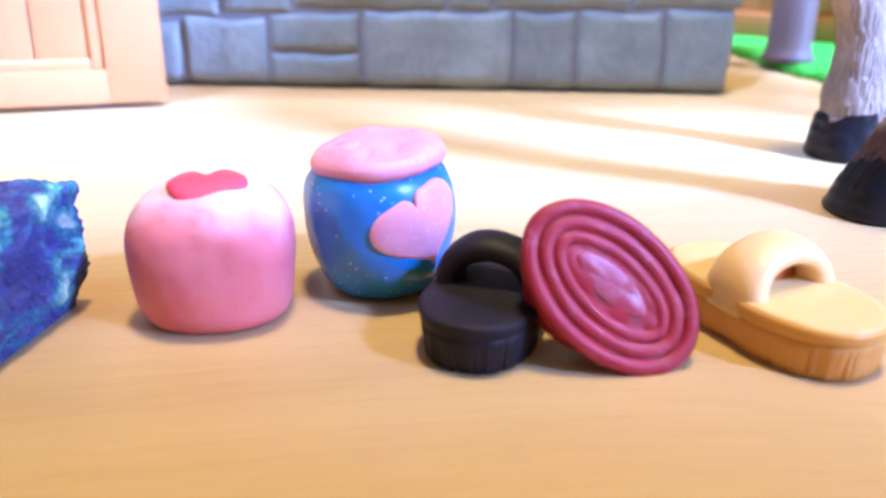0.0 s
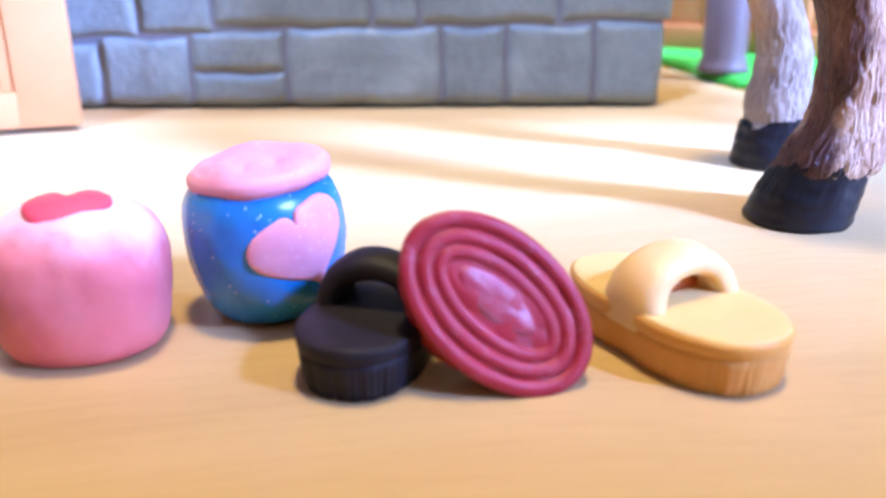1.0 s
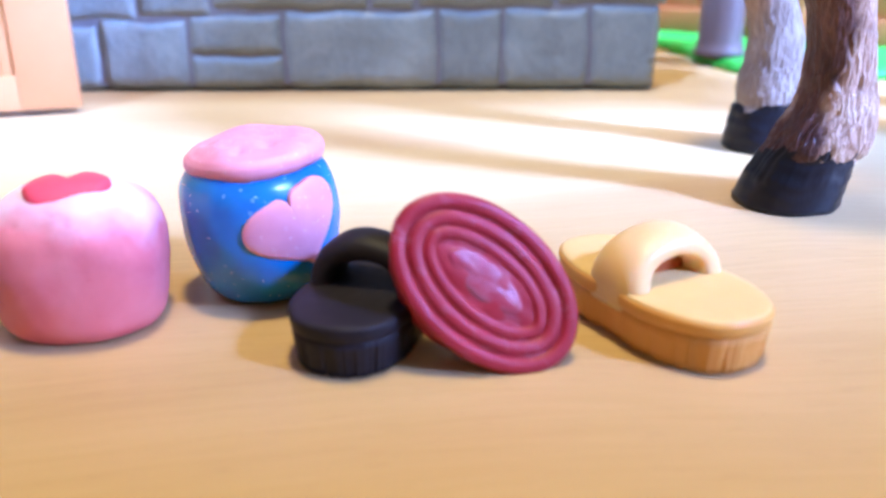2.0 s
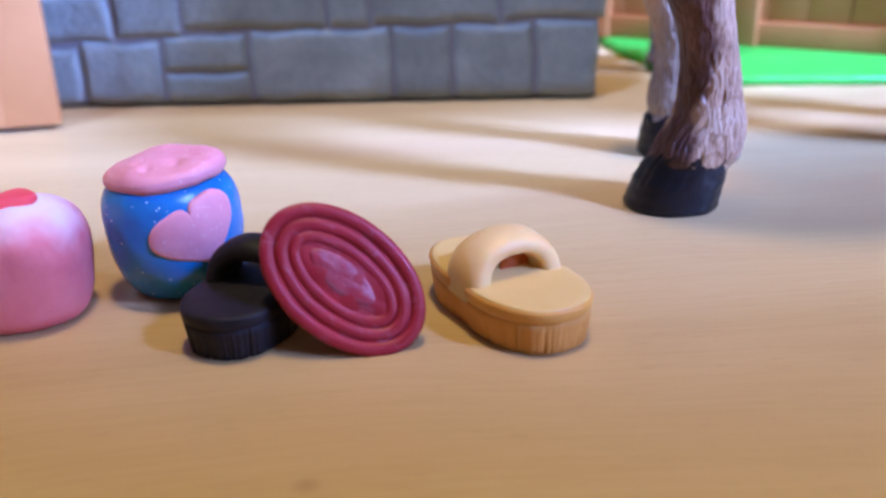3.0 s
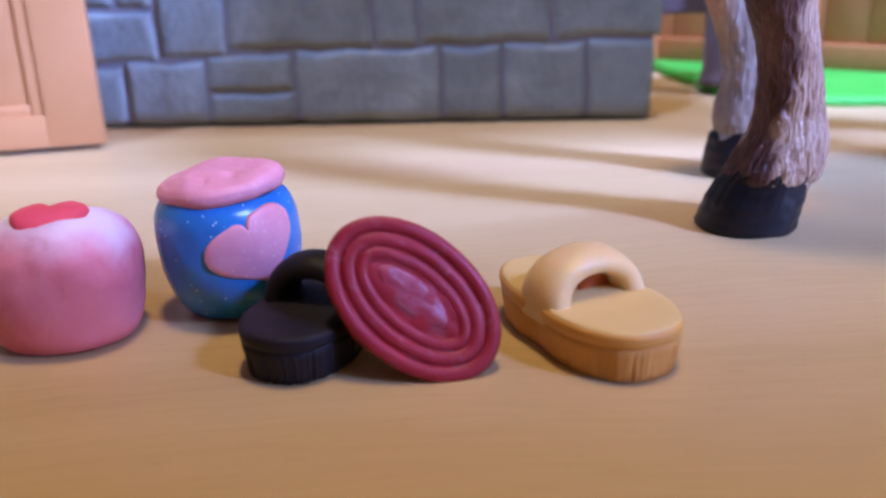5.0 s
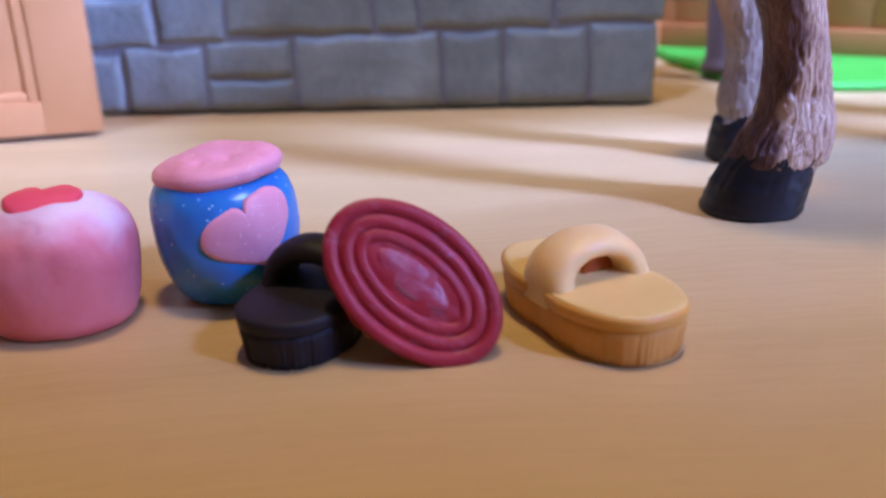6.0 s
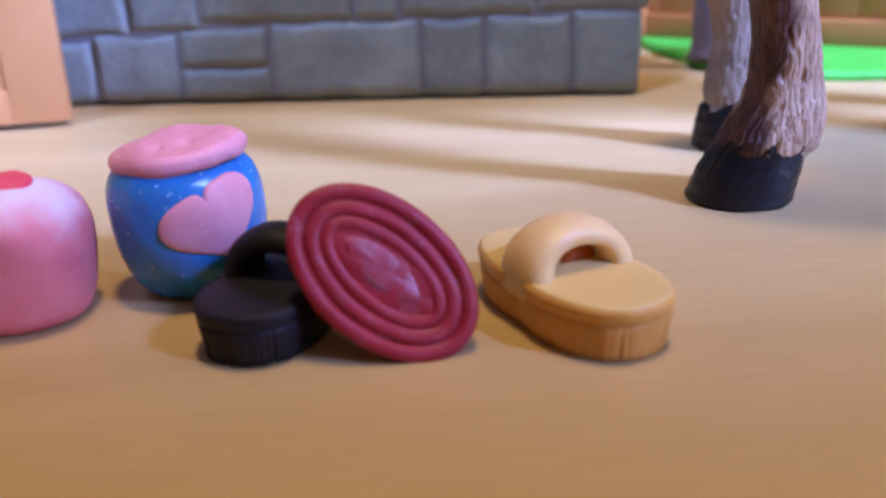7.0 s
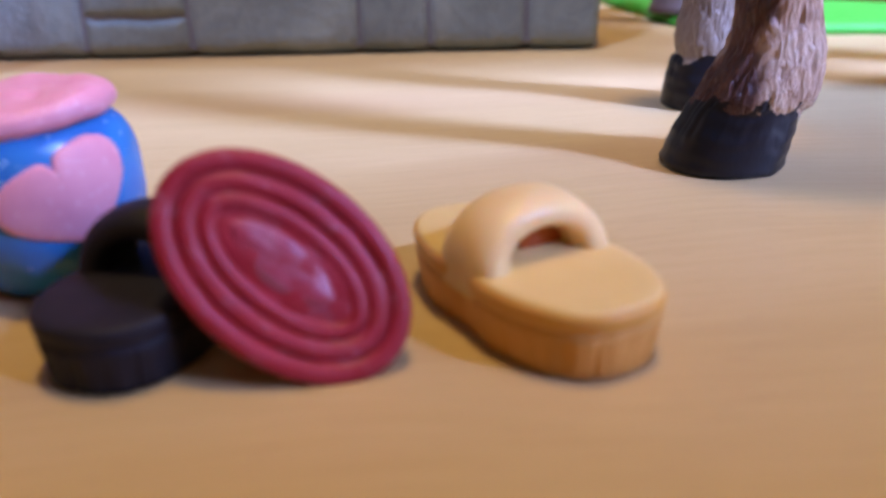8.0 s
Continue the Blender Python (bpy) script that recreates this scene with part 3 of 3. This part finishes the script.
def build_fence():
    fence = thing("toy_fence", (6.9, 22.3, 0.19), -36)
    tagged(fence, "tan plastic toy wooden fence on the green plate", "toy fence")
    part("rail", block(0, 8.0, -0.12, 0.2, 0.0, 0.55, 0.04), FENCE, fence)
    part("rail", block(0, 8.0, -0.12, 0.2, 2.6, 3.1, 0.04), FENCE, fence)
    for i in range(9):
        x = 0.05 + i * 0.88
        part("board", block(x, x + 0.868, 0.0, 0.12, 0.4, 2.8, 0.03), FENCE, fence)
    for x in (-0.1, 3.6, 7.3):
        part("post", block(x, x + 0.7, -0.22, 0.3, 0, 3.6, 0.06), FENCE, fence)


def build_stand():
    stand = thing("toy_jump_stand", (7.98, 17.9, 0.2))
    tagged(stand, "lilac plastic post with a cross board on the green plate", "toy stand")
    part("post", loft([oval(0.52, 0.52, 0, 40), oval(0.46, 0.46, 0.12, 40), oval(0.42, 0.42, 0.3, 40), oval(0.40, 0.40, 5.0, 40)]), LILAC, stand)
    part("cross_board", block(-1.5, 1.5, 0.15, 0.42, 1.36, 2.6, 0.06), LILAC, stand)


# ---- the horse: one plain mesh ----
def build_horse():
    bm = bmesh.new()

    def leg(cx, cy, rows, lean=0.0, fine=True, crown=0.57, shag=1.0):
        """Rings along the leg; above the hoof's crown the moulded hair stands out in long ridges."""
        keys = [r[0] for r in rows]
        n = 208 if fine else 40
        levels = [0.0, 0.02, 0.05] + list(np.arange(0.08, 4.2, 0.03 if fine else 0.15)) + [4.6, 5.2, 5.9, 6.6, 7.2, 7.6]
        rings = []
        for z in levels:
            ring = []
            for i in range(n):
                a = 2 * math.pi * i / n
                c, s = math.cos(a), math.sin(a)
                step = 0.05 * noise.noise(Vector((c * 3.1, s * 3.1, cx))) + 0.025 * noise.noise(Vector((c * 9, s * 9, cx)))
                at = min(max(z + (step if 0.3 < z < 1.2 else 0.0), 0.0), keys[-1])
                dx, rx, ry = (float(np.interp(at, keys, [r[k] for r in rows])) for k in (1, 2, 3))
                p = Vector((rx * math.copysign(abs(c) ** 0.9, c), ry * math.copysign(abs(s) ** 0.9, s), 0))
                out = Vector((c, s, 0))
                if at > crown and z < 4.3:
                    q = Vector((p.x * 10 + 1.1 * noise.noise(Vector((p.x * 4, p.y * 4, z * 3))), p.y * 10 + 0.8 * noise.noise(Vector((p.y * 4, z * 3, p.x * 4))), z * 4.2))
                    ridge = 0.5 - abs(noise.noise(q * 1.25 + Vector((cx, 0, 0))))
                    tuft = noise.noise(Vector((p.x * 4, p.y * 4, z * 1.5)))
                    fade = min(1.0, (at - crown) / 0.06)
                    calm = 1.0 if z < 1.3 else max(0.45, 1.0 - (z - 1.3) * 0.9)
                    p += out * fade * calm * shag * (0.046 * ridge - 0.016 + 0.012 * tuft + 0.012 * noise.noise(q * 2.7))
                elif z <= crown:
                    p += out * (0.004 * math.sin(z * 42 + 2 * noise.noise(Vector((c * 2, s * 2, 0)))) + 0.012 * noise.noise(Vector((c * 2.4, s * 2.4, z * 3))))
                ring.append(p + Vector((cx + dx, cy + lean * z, z)))
            rings.append(ring)
        loft(rings, bm=bm)

    near = [(0.0, 0.0, 0.50, 0.50), (0.04, 0.0, 0.525, 0.53), (0.3, 0.07, 0.50, 0.50), (0.5, 0.14, 0.465, 0.455), (0.56, 0.17, 0.46, 0.445),
            (0.60, 0.225, 0.485, 0.47), (0.70, 0.265, 0.475, 0.47), (0.87, 0.315, 0.445, 0.44), (1.02, 0.35, 0.40, 0.40), (1.24, 0.345, 0.35, 0.365),
            (1.6, 0.32, 0.31, 0.335), (1.95, 0.25, 0.30, 0.33), (2.3, 0.15, 0.335, 0.35), (2.7, 0.06, 0.39, 0.39), (3.6, 0.08, 0.46, 0.45), (4.0, 0.12, 0.50, 0.48),
            (5.2, 0.5, 0.65, 0.6), (6.6, 1.2, 1.1, 0.8), (7.6, 1.7, 1.3, 0.9)]
    far = [(0.0, 0.0, 0.43, 0.46), (0.04, 0.0, 0.45, 0.48), (0.25, 0.01, 0.435, 0.45), (0.44, 0.03, 0.41, 0.42), (0.52, 0.04, 0.405, 0.41),
           (0.56, 0.07, 0.385, 0.41), (0.72, 0.05, 0.40, 0.41), (0.9, 0.04, 0.38, 0.39), (1.1, 0.06, 0.35, 0.36), (1.4, 0.06, 0.33, 0.33), (1.7, -0.02, 0.31, 0.31), (2.05, -0.16, 0.31, 0.31),
           (2.4, -0.28, 0.33, 0.33), (3.2, -0.38, 0.40, 0.39), (4.0, -0.33, 0.45, 0.43), (5.2, 0.2, 0.6, 0.5), (6.6, 0.9, 1.0, 0.8), (7.6, 1.4, 1.3, 0.9)]
    leg(6.16, 9.12, near, -0.05)
    leg(6.64, 11.4, far, crown=0.53, shag=0.5)
    leg(12.2, 10.3, near, fine=False)
    leg(12.75, 12.2, far, fine=False)
    spine = [(7.3, 8.4, 0.5), (7.7, 8.3, 1.6), (8.8, 8.1, 2.2), (10.0, 7.9, 2.3), (11.6, 8.0, 2.3), (12.8, 8.3, 2.2), (13.5, 8.4, 1.5), (13.8, 8.4, 0.4)]
    loft([[Vector((x, 10.4 + p.x * 0.8, z + p.y)) for p in oval(r, r, 0, 32)] for x, z, r in spine], bm=bm)
    tagged(part("toy_horse", bm, HORSE), "brown and grey painted toy horse with black hooves", "toy horse")


# ---- the things in front ----
def build_pot():
    pot = thing("clay_pot", (-0.08, 6.37, 0), 0)
    tagged(pot, "squat pink clay pot fading to white, red heart on top", "clay pot")
    prof = [(0.0, 0.47), (0.012, 0.53), (0.05, 0.575), (0.13, 0.615), (0.3, 0.645), (0.5, 0.655), (0.68, 0.645), (0.80, 0.61), (0.89, 0.545), (0.955, 0.455), (0.995, 0.36), (1.02, 0.24), (1.028, 0.12)]
    bm = loft([oval(r * 0.95, r * 0.93, z * 1.03, 120, 2.35) for z, r in resampled(prof, 70)])
    lump(lump(bm, 2.2, 0.035, 3), 7.0, 0.007, 1)
    for dx, dy, r in ((-0.02, -0.52, 0.022), (0.13, -0.50, 0.02), (-0.22, -0.47, 0.016), (0.30, -0.50, 0.018), (0.05, -0.60, 0.014)):
        for v in bm.verts:
            d = math.hypot(v.co.x - dx, v.co.y - dy) / r
            if v.co.z > 0.7 and d < 2.5:
                v.co.z -= 0.02 * math.exp(-d * d)
    part("body", bm, POT, pot)
    bm = bmesh.new()
    rings = []
    for grow, z in ((0.98, 1.03), (1.0, 1.06), (0.97, 1.09), (0.86, 1.11), (0.6, 1.12), (0.3, 1.125)):
        ring = []
        for i in range(64):
            t = 2 * math.pi * i / 64
            x, y = 0.295 * math.cos(t), 0.25 * math.sin(t)
            if y > 0:
                y += 0.05 * math.exp(-((abs(x) - 0.15) / 0.1) ** 2) - 0.13 * math.exp(-((x / 0.065) ** 2))
            x, y = x * grow * (1 + 0.25 * y), y * grow - 0.14
            ring.append(Vector((x, y, z - 0.60 * max(0.0, -y - 0.16) ** 1.25)))
        rings.append(ring)
    loft(rings, bm=bm)
    bm.transform(Matrix.Rotation(radians(16), 4, "Z"))
    part("heart", bm, HEART, pot, "raised red clay heart")


def build_jar():
    jar = thing("clay_jar", (1.19, 6.94, 0), 0)
    tagged(jar, "blue glitter clay jar with pink lid and pink heart", "clay jar")
    prof = [(0.0, 0.30), (0.012, 0.37), (0.06, 0.43), (0.2, 0.525), (0.4, 0.605), (0.58, 0.635), (0.73, 0.633), (0.88, 0.61), (0.98, 0.575), (1.06, 0.51), (1.11, 0.42), (1.13, 0.2)]

    def radius(z):
        return float(np.interp(z, [p[0] for p in prof], [p[1] for p in prof]))

    lean = Matrix.Translation((0, 0, 0.0)) @ Matrix.Rotation(radians(-3.5), 4, "Y")
    bm = lump(lump(loft([oval(r * 0.98, r * 0.98, z, 120) for z, r in resampled(prof, 70)]), 2.5, 0.03, 9), 8.0, 0.006, 4)
    bm.transform(lean)
    for v in bm.verts:
        v.co.z = max(v.co.z, 0.0)
    part("body", bm, BLUE, jar)
    lid = [(1.05, 0.38), (1.03, 0.47), (1.04, 0.52), (1.08, 0.545), (1.13, 0.54), (1.175, 0.50), (1.205, 0.42), (1.222, 0.3), (1.23, 0.13)]
    fine = [(float(np.interp(k, range(len(lid)), [p[0] for p in lid])), float(np.interp(k, range(len(lid)), [p[1] for p in lid]))) for k in np.linspace(0, len(lid) - 1, 30)]
    bm = loft([oval(r, r * 0.97, z, 96) for z, r in fine])
    lump(bm, 3.2, 0.035, 5)
    lump(bm, 9.0, 0.008, 2)
    for dx, dy, r in ((-0.14, -0.2, 0.05), (0.16, -0.18, 0.06), (-0.04, -0.33, 0.045), (-0.31, -0.06, 0.04), (0.3, -0.02, 0.05), (0.05, 0.05, 0.05)):
        for v in bm.verts:
            d = math.hypot(v.co.x - dx, v.co.y - dy) / r
            if v.co.z > 1.1 and d < 2.5:
                v.co.z -= 0.045 * math.exp(-d * d)
    bm.transform(Matrix.Translation((-0.04, -0.02, 1.13)) @ Matrix.Rotation(radians(2), 4, "X") @ Matrix.Rotation(radians(-5), 4, "Y") @ Matrix.Translation((0, 0, -1.1)))
    part("lid", bm, PINK, jar, "uneven pink clay lid")
    bm = bmesh.new()
    rings = []
    turn = Matrix.Rotation(radians(19), 2)
    for grow, out in ((1.0, -0.01), (1.0, 0.008), (0.965, 0.016), (0.85, 0.02), (0.55, 0.021), (0.25, 0.021), (0.05, 0.021)):
        ring = []
        for p in heart_outline(72):
            q = turn @ Vector((p.x * grow * 0.80, p.y * grow * 0.66))
            z = 0.615 + q.y
            a = radians(-49) + q.x / 0.63
            r = radius(z) + out
            ring.append(Vector((r * math.cos(a), r * math.sin(a), z)))
        rings.append(ring)
    loft(rings, bm=bm)
    bm.transform(lean)
    part("heart", bm, PINK, jar, "flat pink clay heart")


def build_brush(name, label, at, turn, mat, long=0.92, wide=0.48, top=0.385, arch=0.405, band=0.225, hole=0.235, rise=0.20, shift=-0.01, lump_seed=1.0, strap=None, fibre=None, face=None):
    brush = thing(name, at, turn)
    tagged(brush, label, "toy brush")
    n = 288

    def taper(ring):
        for p in ring:
            p.y *= 1.0 + 0.07 * p.x / long - 0.07 * math.exp(-((p.x - shift) / 0.2) ** 2)
        return ring

    # moulded bristles: upright ribs that draw in towards the table and end unevenly
    rings = []
    for z, inset, groove in ((0.0, 0.05, 0.08), (0.015, 0.035, 0.085), (0.07, 0.028, 0.07), (0.14, 0.022, 0.055), (0.2, 0.012, 0.035), (0.262, 0.006, 0.015), (0.285, 0.03, 0.0)):
        ring = []
        for i, p in enumerate(taper(oval(long - inset, wide - inset, z, n, 2.45))):
            cut = max(0.0, noise.noise(Vector((i * 0.62, lump_seed * 7, z * 0.9)))) + 0.35 * max(0.0, noise.noise(Vector((i * 0.21, lump_seed * 3, z * 0.7))))
            k = 1 - groove * cut
            ring.append(Vector((p.x * k, p.y * k, z + (0.05 * max(0.0, noise.noise(Vector((i * 0.45, 3, lump_seed)))) if z < 0.01 else 0))))
        rings.append(ring)
    part("bristles", loft(rings), fibre or mat, brush, "moulded block of short bristles")
    # thin added cap: its paler colour stands in for light on the plate's top
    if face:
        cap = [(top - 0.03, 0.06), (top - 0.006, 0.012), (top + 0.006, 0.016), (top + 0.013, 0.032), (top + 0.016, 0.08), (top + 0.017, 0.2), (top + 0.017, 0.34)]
        part("top_face", lump(loft([taper(oval(long - d, wide - d, z, 120, 2.45)) for z, d in cap]), 3.0, 0.01, lump_seed), face, brush, "top face, paler with light painted in")
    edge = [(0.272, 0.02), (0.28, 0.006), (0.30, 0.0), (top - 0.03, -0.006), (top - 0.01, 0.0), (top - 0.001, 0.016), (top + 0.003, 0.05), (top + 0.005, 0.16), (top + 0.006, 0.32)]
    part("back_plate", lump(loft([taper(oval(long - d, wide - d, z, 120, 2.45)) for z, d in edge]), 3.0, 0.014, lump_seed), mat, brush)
    # the hand strap: a broad loaf-shaped band over the width, whose feet run down over the plate's sides
    rings = []
    steps = 48
    for k in range(-3, steps + 4):
        a = math.pi * min(max(k, 0), steps) / steps
        c, s = math.cos(a), math.sin(a)
        drop = 0.035 * (max(-k, 0) + max(k - steps, 0))
        ring = []
        foot = (1 - s) ** 2
        for m in range(32):
            b = 2 * math.pi * m / 32
            u = band * (1 + 0.20 * foot) * math.copysign(abs(math.cos(b)) ** 0.62, math.cos(b))
            v = 0.5 + 0.5 * math.copysign(abs(math.sin(b)) ** 0.75, math.sin(b))
            v *= 1 - 0.16 * (u / band) ** 2 * s
            ry = hole + (wide - 0.02 - hole) * v
            rz = rise + (arch - rise) * v
            ring.append(Vector((u + shift, ry * c, top - 0.03 - drop + max(rz * s ** 0.8, 0))))
        rings.append(ring)
    return part("hand_strap", lump(loft(rings), 3.0, 0.014, lump_seed + 4), strap or mat, brush, "broad moulded hand strap")


def build_web(strap, top=0.39):
    """A torn film of rubber left in the hole under the strap."""
    n = 18
    bm = bmesh.new()
    sheets = []
    for u in (0.0, 0.02):
        row = []
        for k in range(n + 1):
            v = -0.05 + 0.28 * k / n
            high = 0.18 * math.sqrt(max(0.0, 1 - (v / 0.25) ** 2)) * (0.93 + 0.12 * noise.noise(Vector((v * 30, 2, 1)))) * min(1.0, 0.35 + 3.2 * k / n)
            row.append((bm.verts.new((u, v, top - 0.03)), bm.verts.new((u + 0.012 * noise.noise(Vector((v * 9, 0, 0))), v, top + high))))
        sheets.append(row)
    for row in sheets:
        for a, b in zip(row, row[1:]):
            bm.faces.new((a[0], b[0], b[1], a[1]))
    for i in range(n):
        bm.faces.new((sheets[0][i][1], sheets[0][i + 1][1], sheets[1][i + 1][1], sheets[1][i][1]))
    for i in (0, n):
        bm.faces.new((sheets[0][i][0], sheets[0][i][1], sheets[1][i][1], sheets[1][i][0]))
    part("torn_film", bm, RUST, strap, "torn rust-orange film inside the strap")


def build_curry_comb():
    comb = new("curry_comb")
    comb.empty_display_size = 0.005
    tagged(comb, "oval crimson rubber curry comb leaning on a black brush", "toy curry comb")
    n = Vector((0.236, -0.879, 0.413)).normalized()
    h = Vector((0, 0, 1)).cross(n).normalized()
    s = n.cross(h)
    turn = radians(-46)
    u = h * math.cos(turn) + s * math.sin(turn)
    v = n.cross(u)
    m = Matrix((u, v, n)).transposed().to_4x4()
    m.translation = Vector((2.888, 5.68, 0.562)) * CM
    comb.matrix_world = m
    a, b = 0.730, 0.482
    plate = [(-0.10, 0.10), (-0.105, 0.04), (-0.09, 0.012), (-0.05, 0.0), (0.0, 0.012), (0.012, 0.05), (0.008, 0.12), (0.008, 0.3)]
    plate = part("plate", lump(lump(loft([oval(a - d, b - d, z, 96, 2.12) for z, d in plate]), 3.0, 0.02, 2), 7.0, 0.01, 5), RED, comb)

    def ridge(d, half, high):
        rings = []
        for i in range(96):
            t = 2 * math.pi * i / 96
            mid = Vector(((a - d) * math.cos(t), (b - d) * math.sin(t), 0))
            out = Vector((math.cos(t) / (a - d), math.sin(t) / (b - d), 0)).normalized()
            wob = 1 + 0.35 * noise.noise(Vector((math.cos(t) * 2, math.sin(t) * 2, d * 20)))
            rings.append([mid + out * half * math.cos(2 * math.pi * k / 12) + Vector((0, 0, 0.004 + high * wob * math.sin(2 * math.pi * k / 12))) for k in range(12)])
        part("ridge", loft(rings, caps=False, closed=True), RED, plate)

    ridge(0.05, 0.056, 0.034)
    ridge(0.168, 0.052, 0.03)
    ridge(0.272, 0.046, 0.026)
    pad = [(0.0, 0.0), (0.006, 0.004), (0.011, 0.025), (0.016, 0.06), (0.02, 0.1), (0.022, 0.14)]
    pad_part = part("centre_pad", lump(loft([oval(0.425 - d, 0.175 - d, z, 72) for z, d in pad]), 5.0, 0.02, 8), RED, comb)
    # low cap that carries the painted sheen of the centre
    sheen = [(0.008, 0.0), (0.020, 0.006), (0.026, 0.022), (0.029, 0.045), (0.03, 0.065)]
    part("sheen_patch", lump(loft([oval(0.32 - d, 0.125 - d, z, 56, 2.0, -0.02, 0.01) for z, d in sheen]), 7.0, 0.012, 3), SHEEN_RED, pad_part, "pale centre with its sheen painted in")
    grip = [(0.44, 0.29, -0.08), (0.42, 0.27, -0.14), (0.41, 0.27, -0.22), (0.43, 0.29, -0.28), (0.42, 0.28, -0.33), (0.3, 0.18, -0.36)]
    part("grip_knob", loft([oval(x, y, z, 48, 2.0, -0.06, -0.2) for x, y, z in grip]), RED, comb)


def build_sponge():
    """A torn block of foam: blunt edges, frayed tufts, undercut towards the table."""
    bm = bmesh.new()
    bmesh.ops.create_cube(bm, size=1)
    bmesh.ops.subdivide_edges(bm, edges=bm.edges[:], cuts=52, use_grid_fill=True)
    for v in bm.verts:
        x, y, z = v.co
        high = z + 0.5
        k = 0.90 + 0.10 * min(1.0, high / 0.45)
        v.co = Vector((x * 1.86 * k, y * 1.66 * k, high * 1.0))
    bm.normal_update()
    for v in bm.verts:
        if v.co.z > 0.001:
            p = v.co.copy()
            torn = 0.05 * noise.noise(p * 2.1) + 0.035 * noise.noise(p * 6.5 + Vector((3, 1, 7)))
            torn += 0.030 * abs(noise.noise(p * 15)) + 0.022 * noise.noise(p * 31)
            v.co += v.normal * torn
            v.co.z = max(v.co.z, 0.0)
    bm.transform(Matrix.Translation((-2.15, 5.70, 0)) @ Matrix.Rotation(radians(-6), 4, "Z"))
    tagged(part("bath_sponge", bm, FOAM, smooth=False), "rough torn block of blue and teal marbled foam", "sponge")


build_room()
build_grass_base()
build_fence()
build_stand()
build_toy_door()
build_horse()
build_pot()
build_jar()
build_brush("black_brush", "small black rubber brush with a hand strap", (2.08, 6.17, 0), 254, BLACK, 0.82, 0.445, arch=0.40, band=0.19, hole=0.235, shift=-0.02, lump_seed=3.0)
honey_strap = build_brush("honey_brush", "small honey coloured rubber brush with a hand strap", (4.16, 6.26, 0), -59, HONEY_SHADED, lump_seed=1.0, strap=PALE_CREAM, fibre=FIBRE_SHADED, face=HONEY_LIT)
build_web(honey_strap)
build_curry_comb()
build_sponge()
build_stone_wall()
